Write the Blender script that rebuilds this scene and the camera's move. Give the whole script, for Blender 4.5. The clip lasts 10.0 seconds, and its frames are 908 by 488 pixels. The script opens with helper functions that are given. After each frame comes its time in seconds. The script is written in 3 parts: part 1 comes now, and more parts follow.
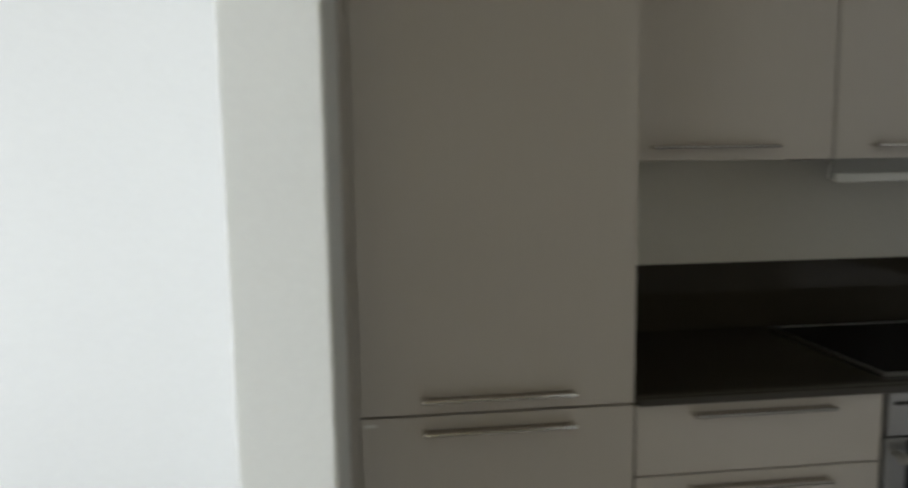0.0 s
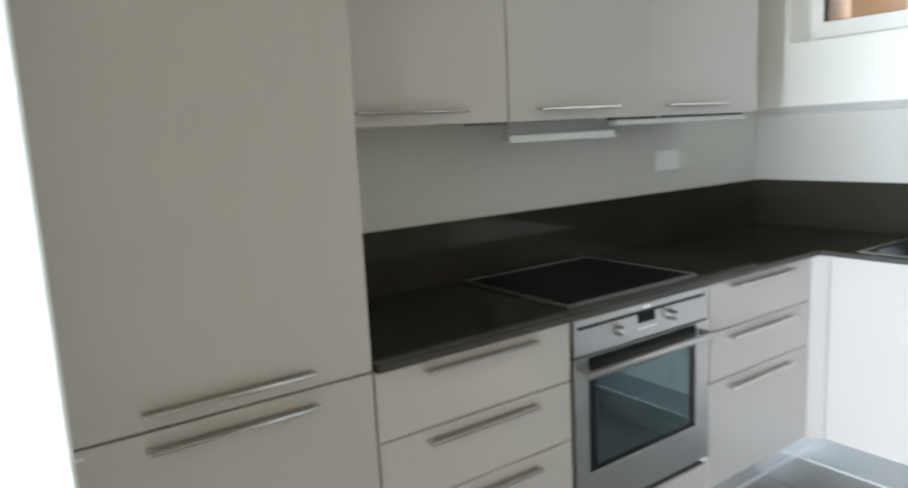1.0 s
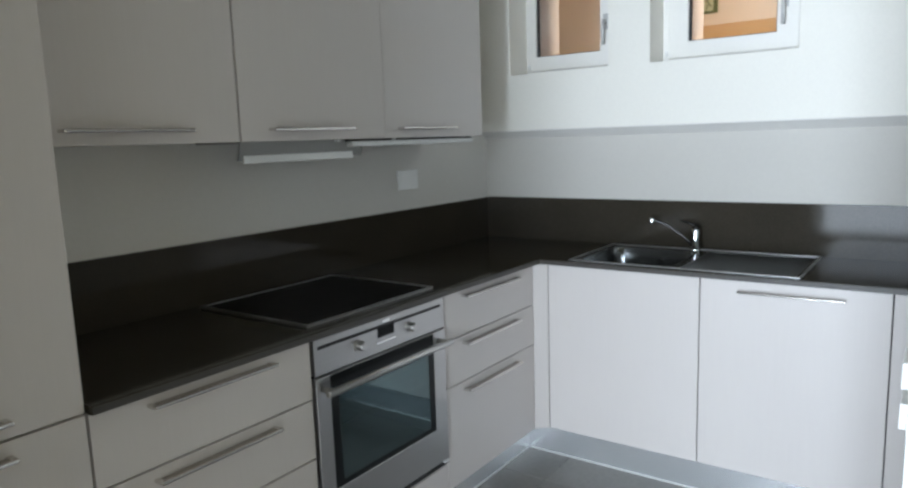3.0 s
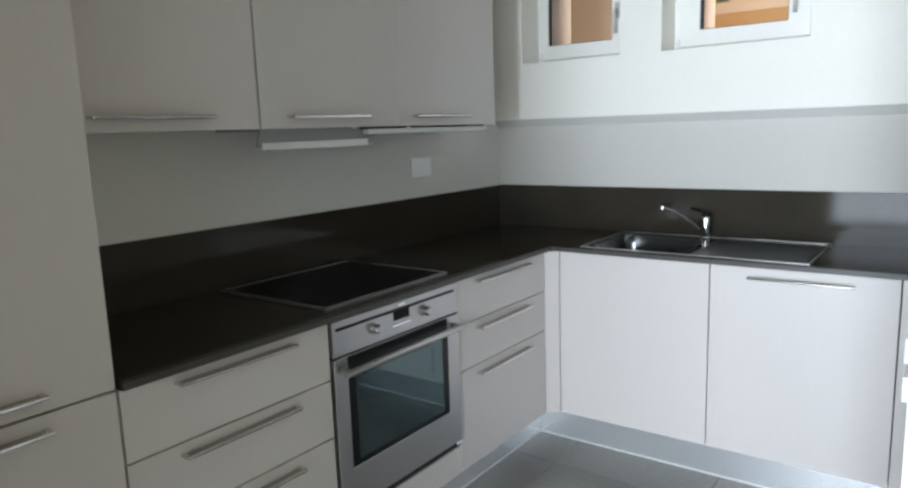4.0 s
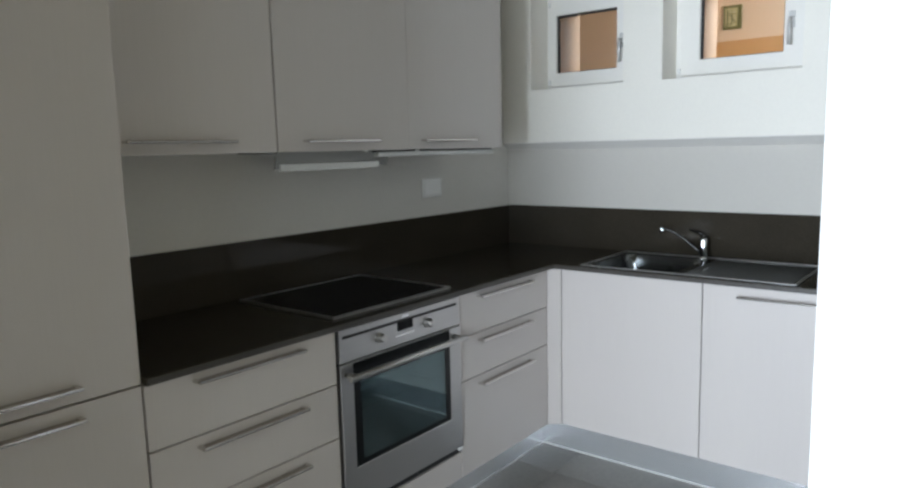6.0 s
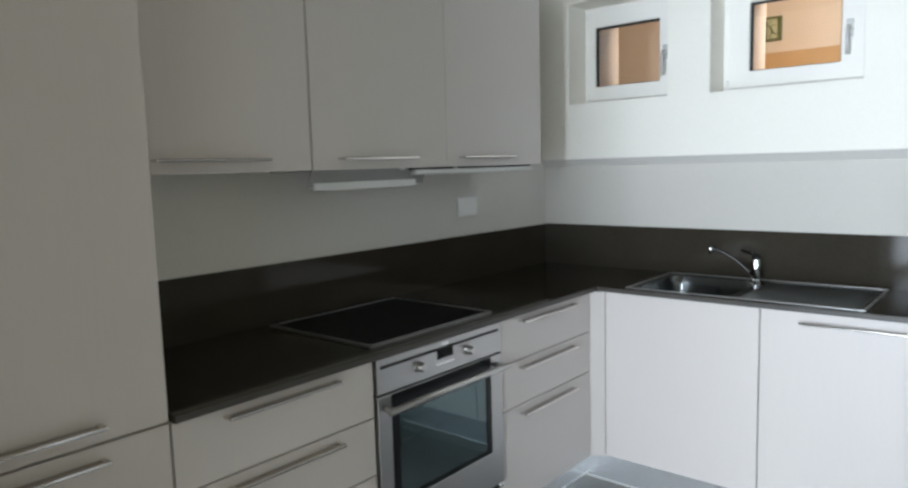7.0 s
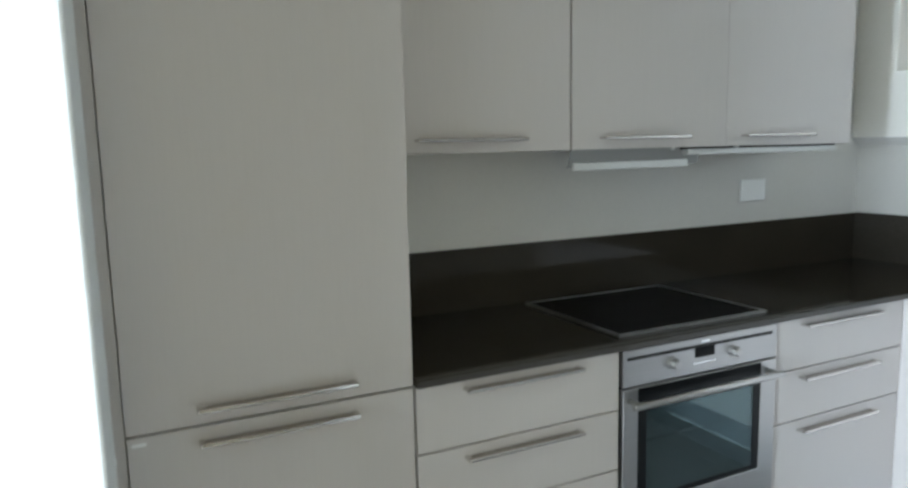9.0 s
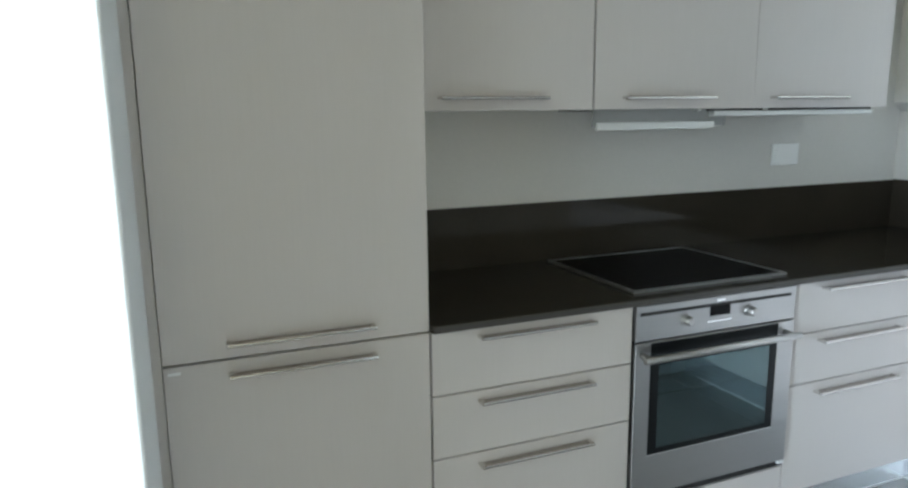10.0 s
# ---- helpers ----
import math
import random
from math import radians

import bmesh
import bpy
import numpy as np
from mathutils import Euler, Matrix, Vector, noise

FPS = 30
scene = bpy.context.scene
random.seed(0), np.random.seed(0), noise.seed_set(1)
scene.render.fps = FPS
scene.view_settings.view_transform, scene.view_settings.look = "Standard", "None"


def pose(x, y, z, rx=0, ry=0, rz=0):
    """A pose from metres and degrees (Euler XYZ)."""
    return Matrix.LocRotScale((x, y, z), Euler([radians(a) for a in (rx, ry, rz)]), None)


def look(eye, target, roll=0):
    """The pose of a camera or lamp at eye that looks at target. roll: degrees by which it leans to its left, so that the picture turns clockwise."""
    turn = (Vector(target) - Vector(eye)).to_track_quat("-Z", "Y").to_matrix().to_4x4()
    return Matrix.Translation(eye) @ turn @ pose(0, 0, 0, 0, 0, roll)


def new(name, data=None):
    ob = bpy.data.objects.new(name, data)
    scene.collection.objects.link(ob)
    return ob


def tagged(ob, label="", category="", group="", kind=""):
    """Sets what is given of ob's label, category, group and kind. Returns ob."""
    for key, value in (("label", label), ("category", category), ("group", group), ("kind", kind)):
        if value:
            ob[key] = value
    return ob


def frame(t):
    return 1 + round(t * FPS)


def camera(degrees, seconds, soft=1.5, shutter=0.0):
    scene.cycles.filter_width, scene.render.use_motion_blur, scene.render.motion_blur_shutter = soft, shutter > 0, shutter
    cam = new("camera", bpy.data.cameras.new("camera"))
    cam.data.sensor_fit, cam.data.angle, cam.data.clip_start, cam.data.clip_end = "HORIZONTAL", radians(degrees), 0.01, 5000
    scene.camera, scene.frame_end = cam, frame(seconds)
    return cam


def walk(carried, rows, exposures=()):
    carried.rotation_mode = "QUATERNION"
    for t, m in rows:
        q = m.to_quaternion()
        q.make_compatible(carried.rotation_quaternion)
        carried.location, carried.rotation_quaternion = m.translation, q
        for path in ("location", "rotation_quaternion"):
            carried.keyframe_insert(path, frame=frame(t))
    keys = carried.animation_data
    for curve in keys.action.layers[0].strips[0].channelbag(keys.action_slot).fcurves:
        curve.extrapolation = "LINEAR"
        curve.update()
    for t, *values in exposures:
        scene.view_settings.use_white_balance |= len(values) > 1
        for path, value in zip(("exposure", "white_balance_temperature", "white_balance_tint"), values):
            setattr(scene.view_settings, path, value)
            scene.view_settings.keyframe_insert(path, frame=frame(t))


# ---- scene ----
cam = camera(66.4, 10.0, soft=2.5, shutter=0.45)
PATH = [
    (0, (0.036, -2.023, 1.404), (0.267, -0.05, 1.171), -0.8),
    (0.2, (0.02, -1.951, 1.395), (0.489, -0.023, 1.144), -0.7),
    (0.5, (-0.002, -1.92, 1.391), (0.726, -0.074, 1.142), -2.7),
    (0.7, (-0.039, -1.902, 1.385), (0.853, -0.131, 1.124), -3.0),
    (1, (-0.077, -1.902, 1.378), (1.054, -0.283, 1.061), -2.8),
    (1.2, (-0.092, -1.901, 1.369), (1.127, -0.349, 1.042), -2.0),
    (1.5, (-0.096, -1.902, 1.366), (1.21, -0.422, 1.045), -2.1),
    (2, (-0.066, -1.928, 1.376), (1.422, -0.621, 1.098), -1.9),
    (2.5, (-0.033, -1.966, 1.39), (1.579, -0.815, 1.113), -2.0),
    (4, (-0.088, -1.989, 1.379), (1.501, -0.819, 1.056), -1.9),
    (4.5, (-0.117, -2.051, 1.381), (1.46, -0.857, 1.089), -1.2),
    (5, (-0.165, -2.127, 1.389), (1.404, -0.919, 1.107), -0.9),
    (5.5, (-0.187, -2.164, 1.393), (1.372, -0.942, 1.116), -1.2),
    (7, (-0.102, -2.01, 1.401), (1.416, -0.727, 1.179), -1.6),
    (7.5, (-0.105, -1.921, 1.402), (1.316, -0.527, 1.204), -2.9),
    (8, (-0.108, -1.882, 1.415), (1.14, -0.331, 1.226), -2.8),
    (8.2, (-0.097, -1.902, 1.417), (1.076, -0.291, 1.243), -2.7),
    (8.5, (-0.059, -1.946, 1.429), (0.945, -0.225, 1.255), -2.0),
    (8.7, (-0.029, -1.975, 1.419), (0.92, -0.227, 1.214), -1.3),
    (9, (0.016, -2.031, 1.411), (0.882, -0.248, 1.14), -1.3),
    (9.2, (0.031, -2.06, 1.397), (0.832, -0.255, 1.082), -0.7),
    (9.5, (0.037, -2.09, 1.4), (0.803, -0.278, 1.038), -0.2),
    (10, (0.045, -2.127, 1.387), (0.786, -0.305, 1.024), -0.7),
]
EXPOSURES = [
    (0.0, -0.98, 7250, 8), (0.5, -0.40, 6950, 7), (1.0, 0.28, 6650, 6), (1.5, 0.36, 6550, 6), (2.0, 0.25, 6450, 6), (2.5, -0.30, 6420, 7),
    (4.0, -0.22, 6550, 7), (5.5, -0.49, 6600, 8), (7.0, -0.22, 6600, 7), (7.5, -0.08, 6550, 7), (8.0, 0.17, 6420, 6), (9.0, 0.25, 6230, 4),
    (10.0, 0.36, 6120, 3),
]
walk(cam, [(t, look(eye, target, roll)) for t, eye, target, roll in PATH], EXPOSURES)

# ---------------------------------------------------------------- light
world = bpy.data.worlds.new("sky")
scene.world = world
world.use_nodes = True
wn = world.node_tree
sky = wn.nodes.new("ShaderNodeTexSky")
sky.sky_type = "NISHITA"
sky.sun_disc = False
sky.sun_elevation = radians(42)
sky.sun_rotation = radians(120)
wn.links.new(sky.outputs[0], wn.nodes["Background"].inputs[0])
wn.nodes["Background"].inputs[1].default_value = 0.12

sun = new("sun", bpy.data.lights.new("sun", "SUN"))
sun.data.energy = 0.8
sun.data.angle = radians(12)
sun.data.color = (1.0, 0.95, 0.88)
sun.matrix_world = look((0, 0, 10), (-5.0, 3.0, 0.0))


def area_lamp(name, eye, target, wide, high, watts, colour):
    lamp = new(name, bpy.data.lights.new(name, "AREA"))
    lamp.data.shape = "RECTANGLE"
    lamp.data.size, lamp.data.size_y = wide, high
    lamp.data.energy = watts
    lamp.data.color = colour
    lamp.matrix_world = look(eye, target)
    return lamp


# the sky's light through the two leaves of the French window of the adjoining room; the north lamp is set weaker to
# balance the walls
area_lamp("window_and_fill_daylight", (-3.94, -2.245, 1.17), (0, -2.245, 1.17), 0.99, 2.2, 440, (0.745, 0.845, 0.99))
area_lamp("window_and_fill_daylight", (-3.94, -1.195, 1.17), (0, -1.195, 1.17), 0.99, 2.2, 140, (0.745, 0.845, 0.99))
# a weak fill lamp, added in an unseen opening further along the same wall
area_lamp("window_and_fill_daylight", (-3.94, -4.0, 1.17), (0, -4.0, 1.17), 1.4, 2.2, 68, (0.80, 0.88, 0.95))
# a softer, warmer fill lamp, added in an unseen opening of the south wall
area_lamp("south_fill_lamp", (-0.35, -5.15, 1.35), (-0.35, 0, 1.0), 1.7, 2.2, 12, (0.98, 0.86, 0.50))
# the warm corridor light behind the two small windows
area_lamp("corridor_lamp", (3.75, -2.6, 2.3), (4.8, 0.0, 2.0), 0.6, 0.8, 95, (1.0, 0.88, 0.76))

# ---------------------------------------------------------------- materials


def material(name, colour, rough=0.5, metal=0.0, spread=0.06, scale=(3, 3, 3), fine=(60, 60, 60), fine_mix=0.5,
             bump=0.0, bump_scale=120.0, spec=0.5, coat=0.0, rough_spread=0.06, per_object=0.0):
    m = bpy.data.materials.new(name)
    m.use_nodes = True
    nt = m.node_tree
    b = nt.nodes["Principled BSDF"]
    b.inputs["Metallic"].default_value = metal
    b.inputs["Specular IOR Level"].default_value = spec
    b.inputs["Coat Weight"].default_value = coat
    co = nt.nodes.new("ShaderNodeTexCoord")

    def mapped(scales):
        mp = nt.nodes.new("ShaderNodeMapping")
        mp.inputs["Scale"].default_value = scales
        nt.links.new(co.outputs["Object"], mp.inputs["Vector"])
        return mp.outputs[0]

    def noise_at(vec, detail):
        n = nt.nodes.new("ShaderNodeTexNoise")
        n.inputs["Scale"].default_value = 1.0
        n.inputs["Detail"].default_value = detail
        nt.links.new(vec, n.inputs["Vector"])
        return n.outputs["Fac"]

    broad = noise_at(mapped(scale), 3)
    grain = noise_at(mapped(fine), 4)
    mix = nt.nodes.new("ShaderNodeMix")
    mix.inputs[0].default_value = fine_mix
    nt.links.new(broad, mix.inputs[2])
    nt.links.new(grain, mix.inputs[3])
    value = mix.outputs[0]
    if per_object:
        info = nt.nodes.new("ShaderNodeObjectInfo")
        ma = nt.nodes.new("ShaderNodeMath")
        ma.operation = "MULTIPLY_ADD"
        ma.inputs[1].default_value = per_object
        nt.links.new(info.outputs["Random"], ma.inputs[0])
        nt.links.new(value, ma.inputs[2])
        value = ma.outputs[0]
    ramp = nt.nodes.new("ShaderNodeValToRGB")
    ramp.color_ramp.elements[0].position = 0.3
    ramp.color_ramp.elements[1].position = 0.7
    ramp.color_ramp.elements[0].color = (*[c * (1 - spread) for c in colour], 1)
    ramp.color_ramp.elements[1].color = (*[min(1, c * (1 + spread)) for c in colour], 1)
    nt.links.new(value, ramp.inputs[0])
    nt.links.new(ramp.outputs[0], b.inputs["Base Color"])
    mr = nt.nodes.new("ShaderNodeMapRange")
    mr.inputs["To Min"].default_value = max(0.0, rough - rough_spread)
    mr.inputs["To Max"].default_value = min(1.0, rough + rough_spread)
    nt.links.new(value, mr.inputs["Value"])
    nt.links.new(mr.outputs[0], b.inputs["Roughness"])
    if bump:
        bp = nt.nodes.new("ShaderNodeBump")
        bp.inputs["Strength"].default_value = bump
        bp.inputs["Distance"].default_value = 0.002
        nt.links.new(noise_at(mapped((bump_scale,) * 3), 3), bp.inputs["Height"])
        nt.links.new(bp.outputs[0], b.inputs["Normal"])
    return m


def clear_glass(name, colour, rough=0.0):
    m = bpy.data.materials.new(name)
    m.use_nodes = True
    b = m.node_tree.nodes["Principled BSDF"]
    b.inputs["Base Color"].default_value = (*colour, 1)
    b.inputs["Transmission Weight"].default_value = 1.0
    b.inputs["Roughness"].default_value = rough
    b.inputs["IOR"].default_value = 1.45
    return m


PAINT = material("white_wall_paint", (0.80, 0.81, 0.80), 0.75, spread=0.025, scale=(1.2, 1.2, 1.2), fine=(90, 90, 90),
                 bump=0.07, bump_scale=160)
# lower sink wall, a darker tone than the upper half
GREY_WALL = material("light_grey_wall", (0.57, 0.547, 0.505), 0.7, spread=0.03, scale=(1.2, 1.2, 1.2), fine=(90, 90, 90),
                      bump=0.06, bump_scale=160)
# off-white that carries light: raised behind the cooker, lowered under the lip
TONED_FOR_LIGHT = material("wall_paint_toned_for_light", (0.71, 0.69, 0.655), 0.7, spread=0.03, scale=(1.2, 1.2, 1.2), fine=(90, 90, 90),
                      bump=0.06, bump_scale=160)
# dark brown for the unseen south walls, to weaken and warm their bounce
LOW_BOUNCE_BROWN = material("low_bounce_brown", (0.13, 0.105, 0.06), 0.7, spread=0.05)
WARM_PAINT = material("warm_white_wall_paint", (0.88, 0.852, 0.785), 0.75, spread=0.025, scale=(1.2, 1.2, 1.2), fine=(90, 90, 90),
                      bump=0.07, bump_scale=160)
# white room wall, greyed in colour so the window lamp doesn't clip it
TONED_ROOM_PAINT = material("toned_down_room_paint", (0.53, 0.53, 0.53), 0.75, spread=0.03, scale=(1.2, 1.2, 1.2), bump=0.05, bump_scale=160)
# unseen ceilings, darkened and warmed in colour to cut the bounce light
LOW_BOUNCE_CEIL = material("low_bounce_ceiling", (0.28, 0.25, 0.185), 0.85, spread=0.02, bump=0.2, bump_scale=200)
LAMINATE = material("greige_laminate", (0.585, 0.545, 0.52), 0.42, spread=0.018, scale=(1.5, 1.5, 0.5), fine=(160, 160, 6),
                    fine_mix=0.6, bump=0.06, bump_scale=300)
# carcass darkened in colour so the gaps between fronts read as shaded
GAP_DARK_CARCASS = material("carcass_darkened_for_gaps", (0.05, 0.045, 0.04), 0.55, spread=0.04)
STONE = material("dark_brown_worktop", (0.038, 0.0325, 0.0245), 0.045, spec=0.19, spread=0.28, scale=(4, 4, 4), fine=(240, 240, 240),
                 fine_mix=0.7, bump=0.015, bump_scale=420, rough_spread=0.02)
# dull worktop edge, with the light it catches put into a paler colour
STONE_EDGE_LIT = material("worktop_edge_lit", (0.050, 0.044, 0.039), 0.45, spread=0.12, fine=(200, 200, 200))
NICKEL = material("satin_nickel", (0.68, 0.65, 0.62), 0.19, metal=1.0, spread=0.05, fine=(8, 300, 300))
DARK_NICKEL = material("dull_nickel", (0.40, 0.37, 0.345), 0.2, metal=1.0, spread=0.06, fine=(8, 300, 300))
STEEL = material("brushed_steel", (0.46, 0.455, 0.45), 0.33, metal=1.0, spread=0.06, scale=(2, 2, 2), fine=(6, 400, 400),
                 rough_spread=0.05)
SILVER_LACQUER = material("silver_lacquer", (0.56, 0.56, 0.55), 0.35, metal=0.3, spread=0.04)
KNOB_STEEL = material("satin_knob_steel", (0.50, 0.49, 0.48), 0.3, metal=1.0, spread=0.04)
# sink steel, its base colour darkened for the dark surroundings it mirrors
DARK_MIRROR_STEEL = material("sink_steel_dark_reflection", (0.20, 0.21, 0.215), 0.19, metal=1.0, spread=0.05, fine=(200, 200, 200), rough_spread=0.06)
# chrome of lever and spout, with dark reflections put into the base colour
DARK_MIRROR_CHROME = material("chrome_dark_reflection", (0.04, 0.039, 0.037), 0.24, metal=1.0, spread=0.06, rough_spread=0.05)
DRAINER_STEEL = material("drainer_steel", (0.16, 0.17, 0.175), 0.36, metal=1.0, spread=0.08, scale=(6, 6, 6), fine=(200, 12, 200), rough_spread=0.08)
CHROME = material("chrome", (0.82, 0.83, 0.84), 0.06, metal=1.0, spread=0.01, rough_spread=0.03)
ALU = material("brushed_aluminium_plinth", (0.90, 0.92, 0.95), 0.27, metal=0.85, spread=0.015, fine=(3, 3, 40), rough_spread=0.012)
BLACK_GLASS = material("black_ceramic_glass", (0.004, 0.004, 0.0045), 0.06, spread=0.1, spec=0.09, rough_spread=0.03)
OVEN_GLASS = clear_glass("tinted_oven_glass", (0.16, 0.25, 0.26), 0.02)
OVEN_GLASS.node_tree.nodes["Principled BSDF"].inputs["IOR"].default_value = 2.0
OVEN_GLASS.node_tree.nodes["Principled BSDF"].inputs["Specular Tint"].default_value = (0.72, 0.97, 1.0, 1)
OVEN_CAVITY = material("oven_cavity_enamel", (0.035, 0.042, 0.045), 0.35, spread=0.2, scale=(9, 9, 9), fine=(80, 80, 80))
OVEN_RIM = material("black_enamel", (0.005, 0.006, 0.0065), 0.3, spec=0.2, spread=0.1)
# near-black for strips that stand in for shade in slots and gaps
GAP_SHADE = material("gap_shade", (0.02, 0.019, 0.018), 0.8, spread=0.1)
RUBBER = material("black_seal", (0.018, 0.018, 0.019), 0.6, spread=0.1)
WHITE_PVC = material("white_pvc", (0.85, 0.83, 0.785), 0.35, spread=0.02)
WHITE_PLASTIC = material("white_plastic", (0.90, 0.90, 0.89), 0.2, coat=1.0, spread=0.02)
HOOD_GREY = material("grey_hood_enamel", (0.30, 0.30, 0.29), 0.45, spread=0.04)
HOOD_LIP = material("pale_hood_lip", (0.74, 0.74, 0.72), 0.35, metal=0.3, spread=0.03, fine=(6, 300, 300))
TILE = material("dark_grey_floor_tile", (0.25, 0.24, 0.225), 0.22, spec=1.0, spread=0.12, scale=(2.5, 2.5, 2.5), fine=(45, 45, 45),
                bump=0.03, bump_scale=60, per_object=0.18)
GROUT = material("grout", (0.055, 0.056, 0.058), 0.9, spread=0.12)
CREAM = material("cream_corridor_paint", (0.46, 0.385, 0.335), 0.7, spread=0.03)
BEIGE = material("beige_corridor_paint", (0.66, 0.55, 0.45), 0.7, spread=0.03)
TAN = material("tan_corridor_paint", (0.62, 0.48, 0.36), 0.7, spread=0.04)
ORANGE = material("orange_corridor_paint", (0.50, 0.31, 0.15), 0.6, spread=0.06, scale=(4, 4, 1))
SIGN_GREEN = material("sign_green", (0.11, 0.125, 0.05), 0.4, spread=0.05)
SIGN_PALE = material("sign_pale", (0.46, 0.46, 0.30), 0.4, spread=0.05)
GLASS = clear_glass("window_glass", (0.97, 0.98, 0.97))

# ---------------------------------------------------------------- building helpers
ORIGIN = {}


def thing(name, label, category, base, group="", kind=""):
    ob = new(name)
    ob.location = base
    ORIGIN[ob] = Vector(base)
    return tagged(ob, label, category, group, kind)


def finish(bm, name, mats, origin):
    bmesh.ops.recalc_face_normals(bm, faces=bm.faces)
    bmesh.ops.translate(bm, verts=bm.verts, vec=-origin)
    me = bpy.data.meshes.new(name)
    bm.to_mesh(me)
    bm.free()
    for m in mats if isinstance(mats, (list, tuple)) else [mats]:
        me.materials.append(m)
    return me


def part(name, bm, mat, parent, label=""):
    ob = new(name, finish(bm, name, mat, ORIGIN[parent]))
    ob.parent = parent
    ORIGIN[ob] = ORIGIN[parent]
    return tagged(ob, label)


def solid(name, bm, mat, label, category, base=(0, 0, 0), group="", kind=""):
    ob = new(name, finish(bm, name, mat, Vector(base)))
    ob.location = base
    ORIGIN[ob] = Vector(base)
    return tagged(ob, label, category, group, kind)


def box(x0, x1, y0, y1, z0, z1, bevel=0.0, bm=None, segs=2):
    own = bmesh.new()
    vs = [own.verts.new((x, y, z)) for x in (x0, x1) for y in (y0, y1) for z in (z0, z1)]
    for f in ((0, 1, 3, 2), (4, 6, 7, 5), (0, 4, 5, 1), (2, 3, 7, 6), (0, 2, 6, 4), (1, 5, 7, 3)):
        own.faces.new([vs[i] for i in f])
    bmesh.ops.recalc_face_normals(own, faces=own.faces)
    if bevel:
        bmesh.ops.bevel(own, geom=own.edges[:], offset=bevel, segments=segs, affect="EDGES", profile=0.5)
    return merged(own, bm)


def merged(own, bm):
    if bm is None:
        return own
    me = bpy.data.meshes.new("tmp")
    own.to_mesh(me)
    own.free()
    bm.from_mesh(me)
    bpy.data.meshes.remove(me)
    return bm


def soften(bm, offset, segs=2):
    """Rounds the sharp edges only."""
    sharp = [e for e in bm.edges if len(e.link_faces) == 2 and e.calc_face_angle(0) > 0.5]
    bmesh.ops.bevel(bm, geom=sharp, offset=offset, segments=segs, affect="EDGES", profile=0.5)


def rod(p0, p1, r0, r1=None, segs=20, bevel=0.0, bm=None):
    p0, p1 = Vector(p0), Vector(p1)
    own = bmesh.new()
    d = p1 - p0
    m = Matrix.Translation((p0 + p1) / 2) @ d.to_track_quat("Z", "Y").to_matrix().to_4x4()
    bmesh.ops.create_cone(own, cap_ends=True, segments=segs, radius1=r0, radius2=r0 if r1 is None else r1, depth=d.length, matrix=m)
    if bevel:
        caps = [e for e in own.edges if any(len(f.verts) > 4 for f in e.link_faces)]
        bmesh.ops.bevel(own, geom=caps, offset=bevel, segments=2, affect="EDGES", profile=0.5)
    for f in own.faces:
        f.smooth = len(f.verts) <= 4
    return merged(own, bm)


def tube(points, radius, segs=14, bm=None):
    """A round tube along points, closed at both ends."""
    own = bmesh.new()
    pts = [Vector(p) for p in points]
    rings = []
    side = None
    for i, p in enumerate(pts):
        d = (pts[min(i + 1, len(pts) - 1)] - pts[max(i - 1, 0)]).normalized()
        side = (side - d * side.dot(d)).normalized() if side else d.orthogonal().normalized()
        up = d.cross(side)
        r = radius(i / (len(pts) - 1)) if callable(radius) else radius
        rings.append([own.verts.new(p + (side * math.cos(a) + up * math.sin(a)) * r)
                      for a in [2 * math.pi * k / segs for k in range(segs)]])
    for a, b in zip(rings, rings[1:]):
        for k in range(segs):
            f = own.faces.new((a[k], a[(k + 1) % segs], b[(k + 1) % segs], b[k]))
            f.smooth = True
    own.faces.new(rings[0])
    own.faces.new(rings[-1])
    return merged(own, bm)


def slab_with_holes(axis, a0, a1, u, v, holes, bm=None):
    """A slab between a0 and a1 along an axis, spanning u and v on the two other axes, with rectangular openings."""
    us = sorted({*u, *[h[i] for h in holes for i in (0, 1)]})
    vs = sorted({*v, *[h[i] for h in holes for i in (2, 3)]})
    own = bmesh.new()
    cache = {}

    def vert(a, i, j):
        key = (a, i, j)
        if key not in cache:
            c = [us[i], vs[j]]
            c.insert("xyz".index(axis), a)
            cache[key] = own.verts.new(c)
        return cache[key]

    def filled(i, j):
        if not (0 <= i < len(us) - 1 and 0 <= j < len(vs) - 1):
            return False
        cu, cv = (us[i] + us[i + 1]) / 2, (vs[j] + vs[j + 1]) / 2
        return not any(h[0] < cu < h[1] and h[2] < cv < h[3] for h in holes)

    for i in range(len(us) - 1):
        for j in range(len(vs) - 1):
            if not filled(i, j):
                continue
            for a in (a0, a1):
                own.faces.new([vert(a, i, j), vert(a, i + 1, j), vert(a, i + 1, j + 1), vert(a, i, j + 1)])
            for di, dj, e in ((-1, 0, ((i, j), (i, j + 1))), (1, 0, ((i + 1, j), (i + 1, j + 1))),
                              (0, -1, ((i, j), (i + 1, j))), (0, 1, ((i, j + 1), (i + 1, j + 1)))):
                if not filled(i + di, j + dj):
                    (p, q), (r, s) = e
                    own.faces.new([vert(a0, p, q), vert(a0, r, s), vert(a1, r, s), vert(a1, p, q)])
    return merged(own, bm)


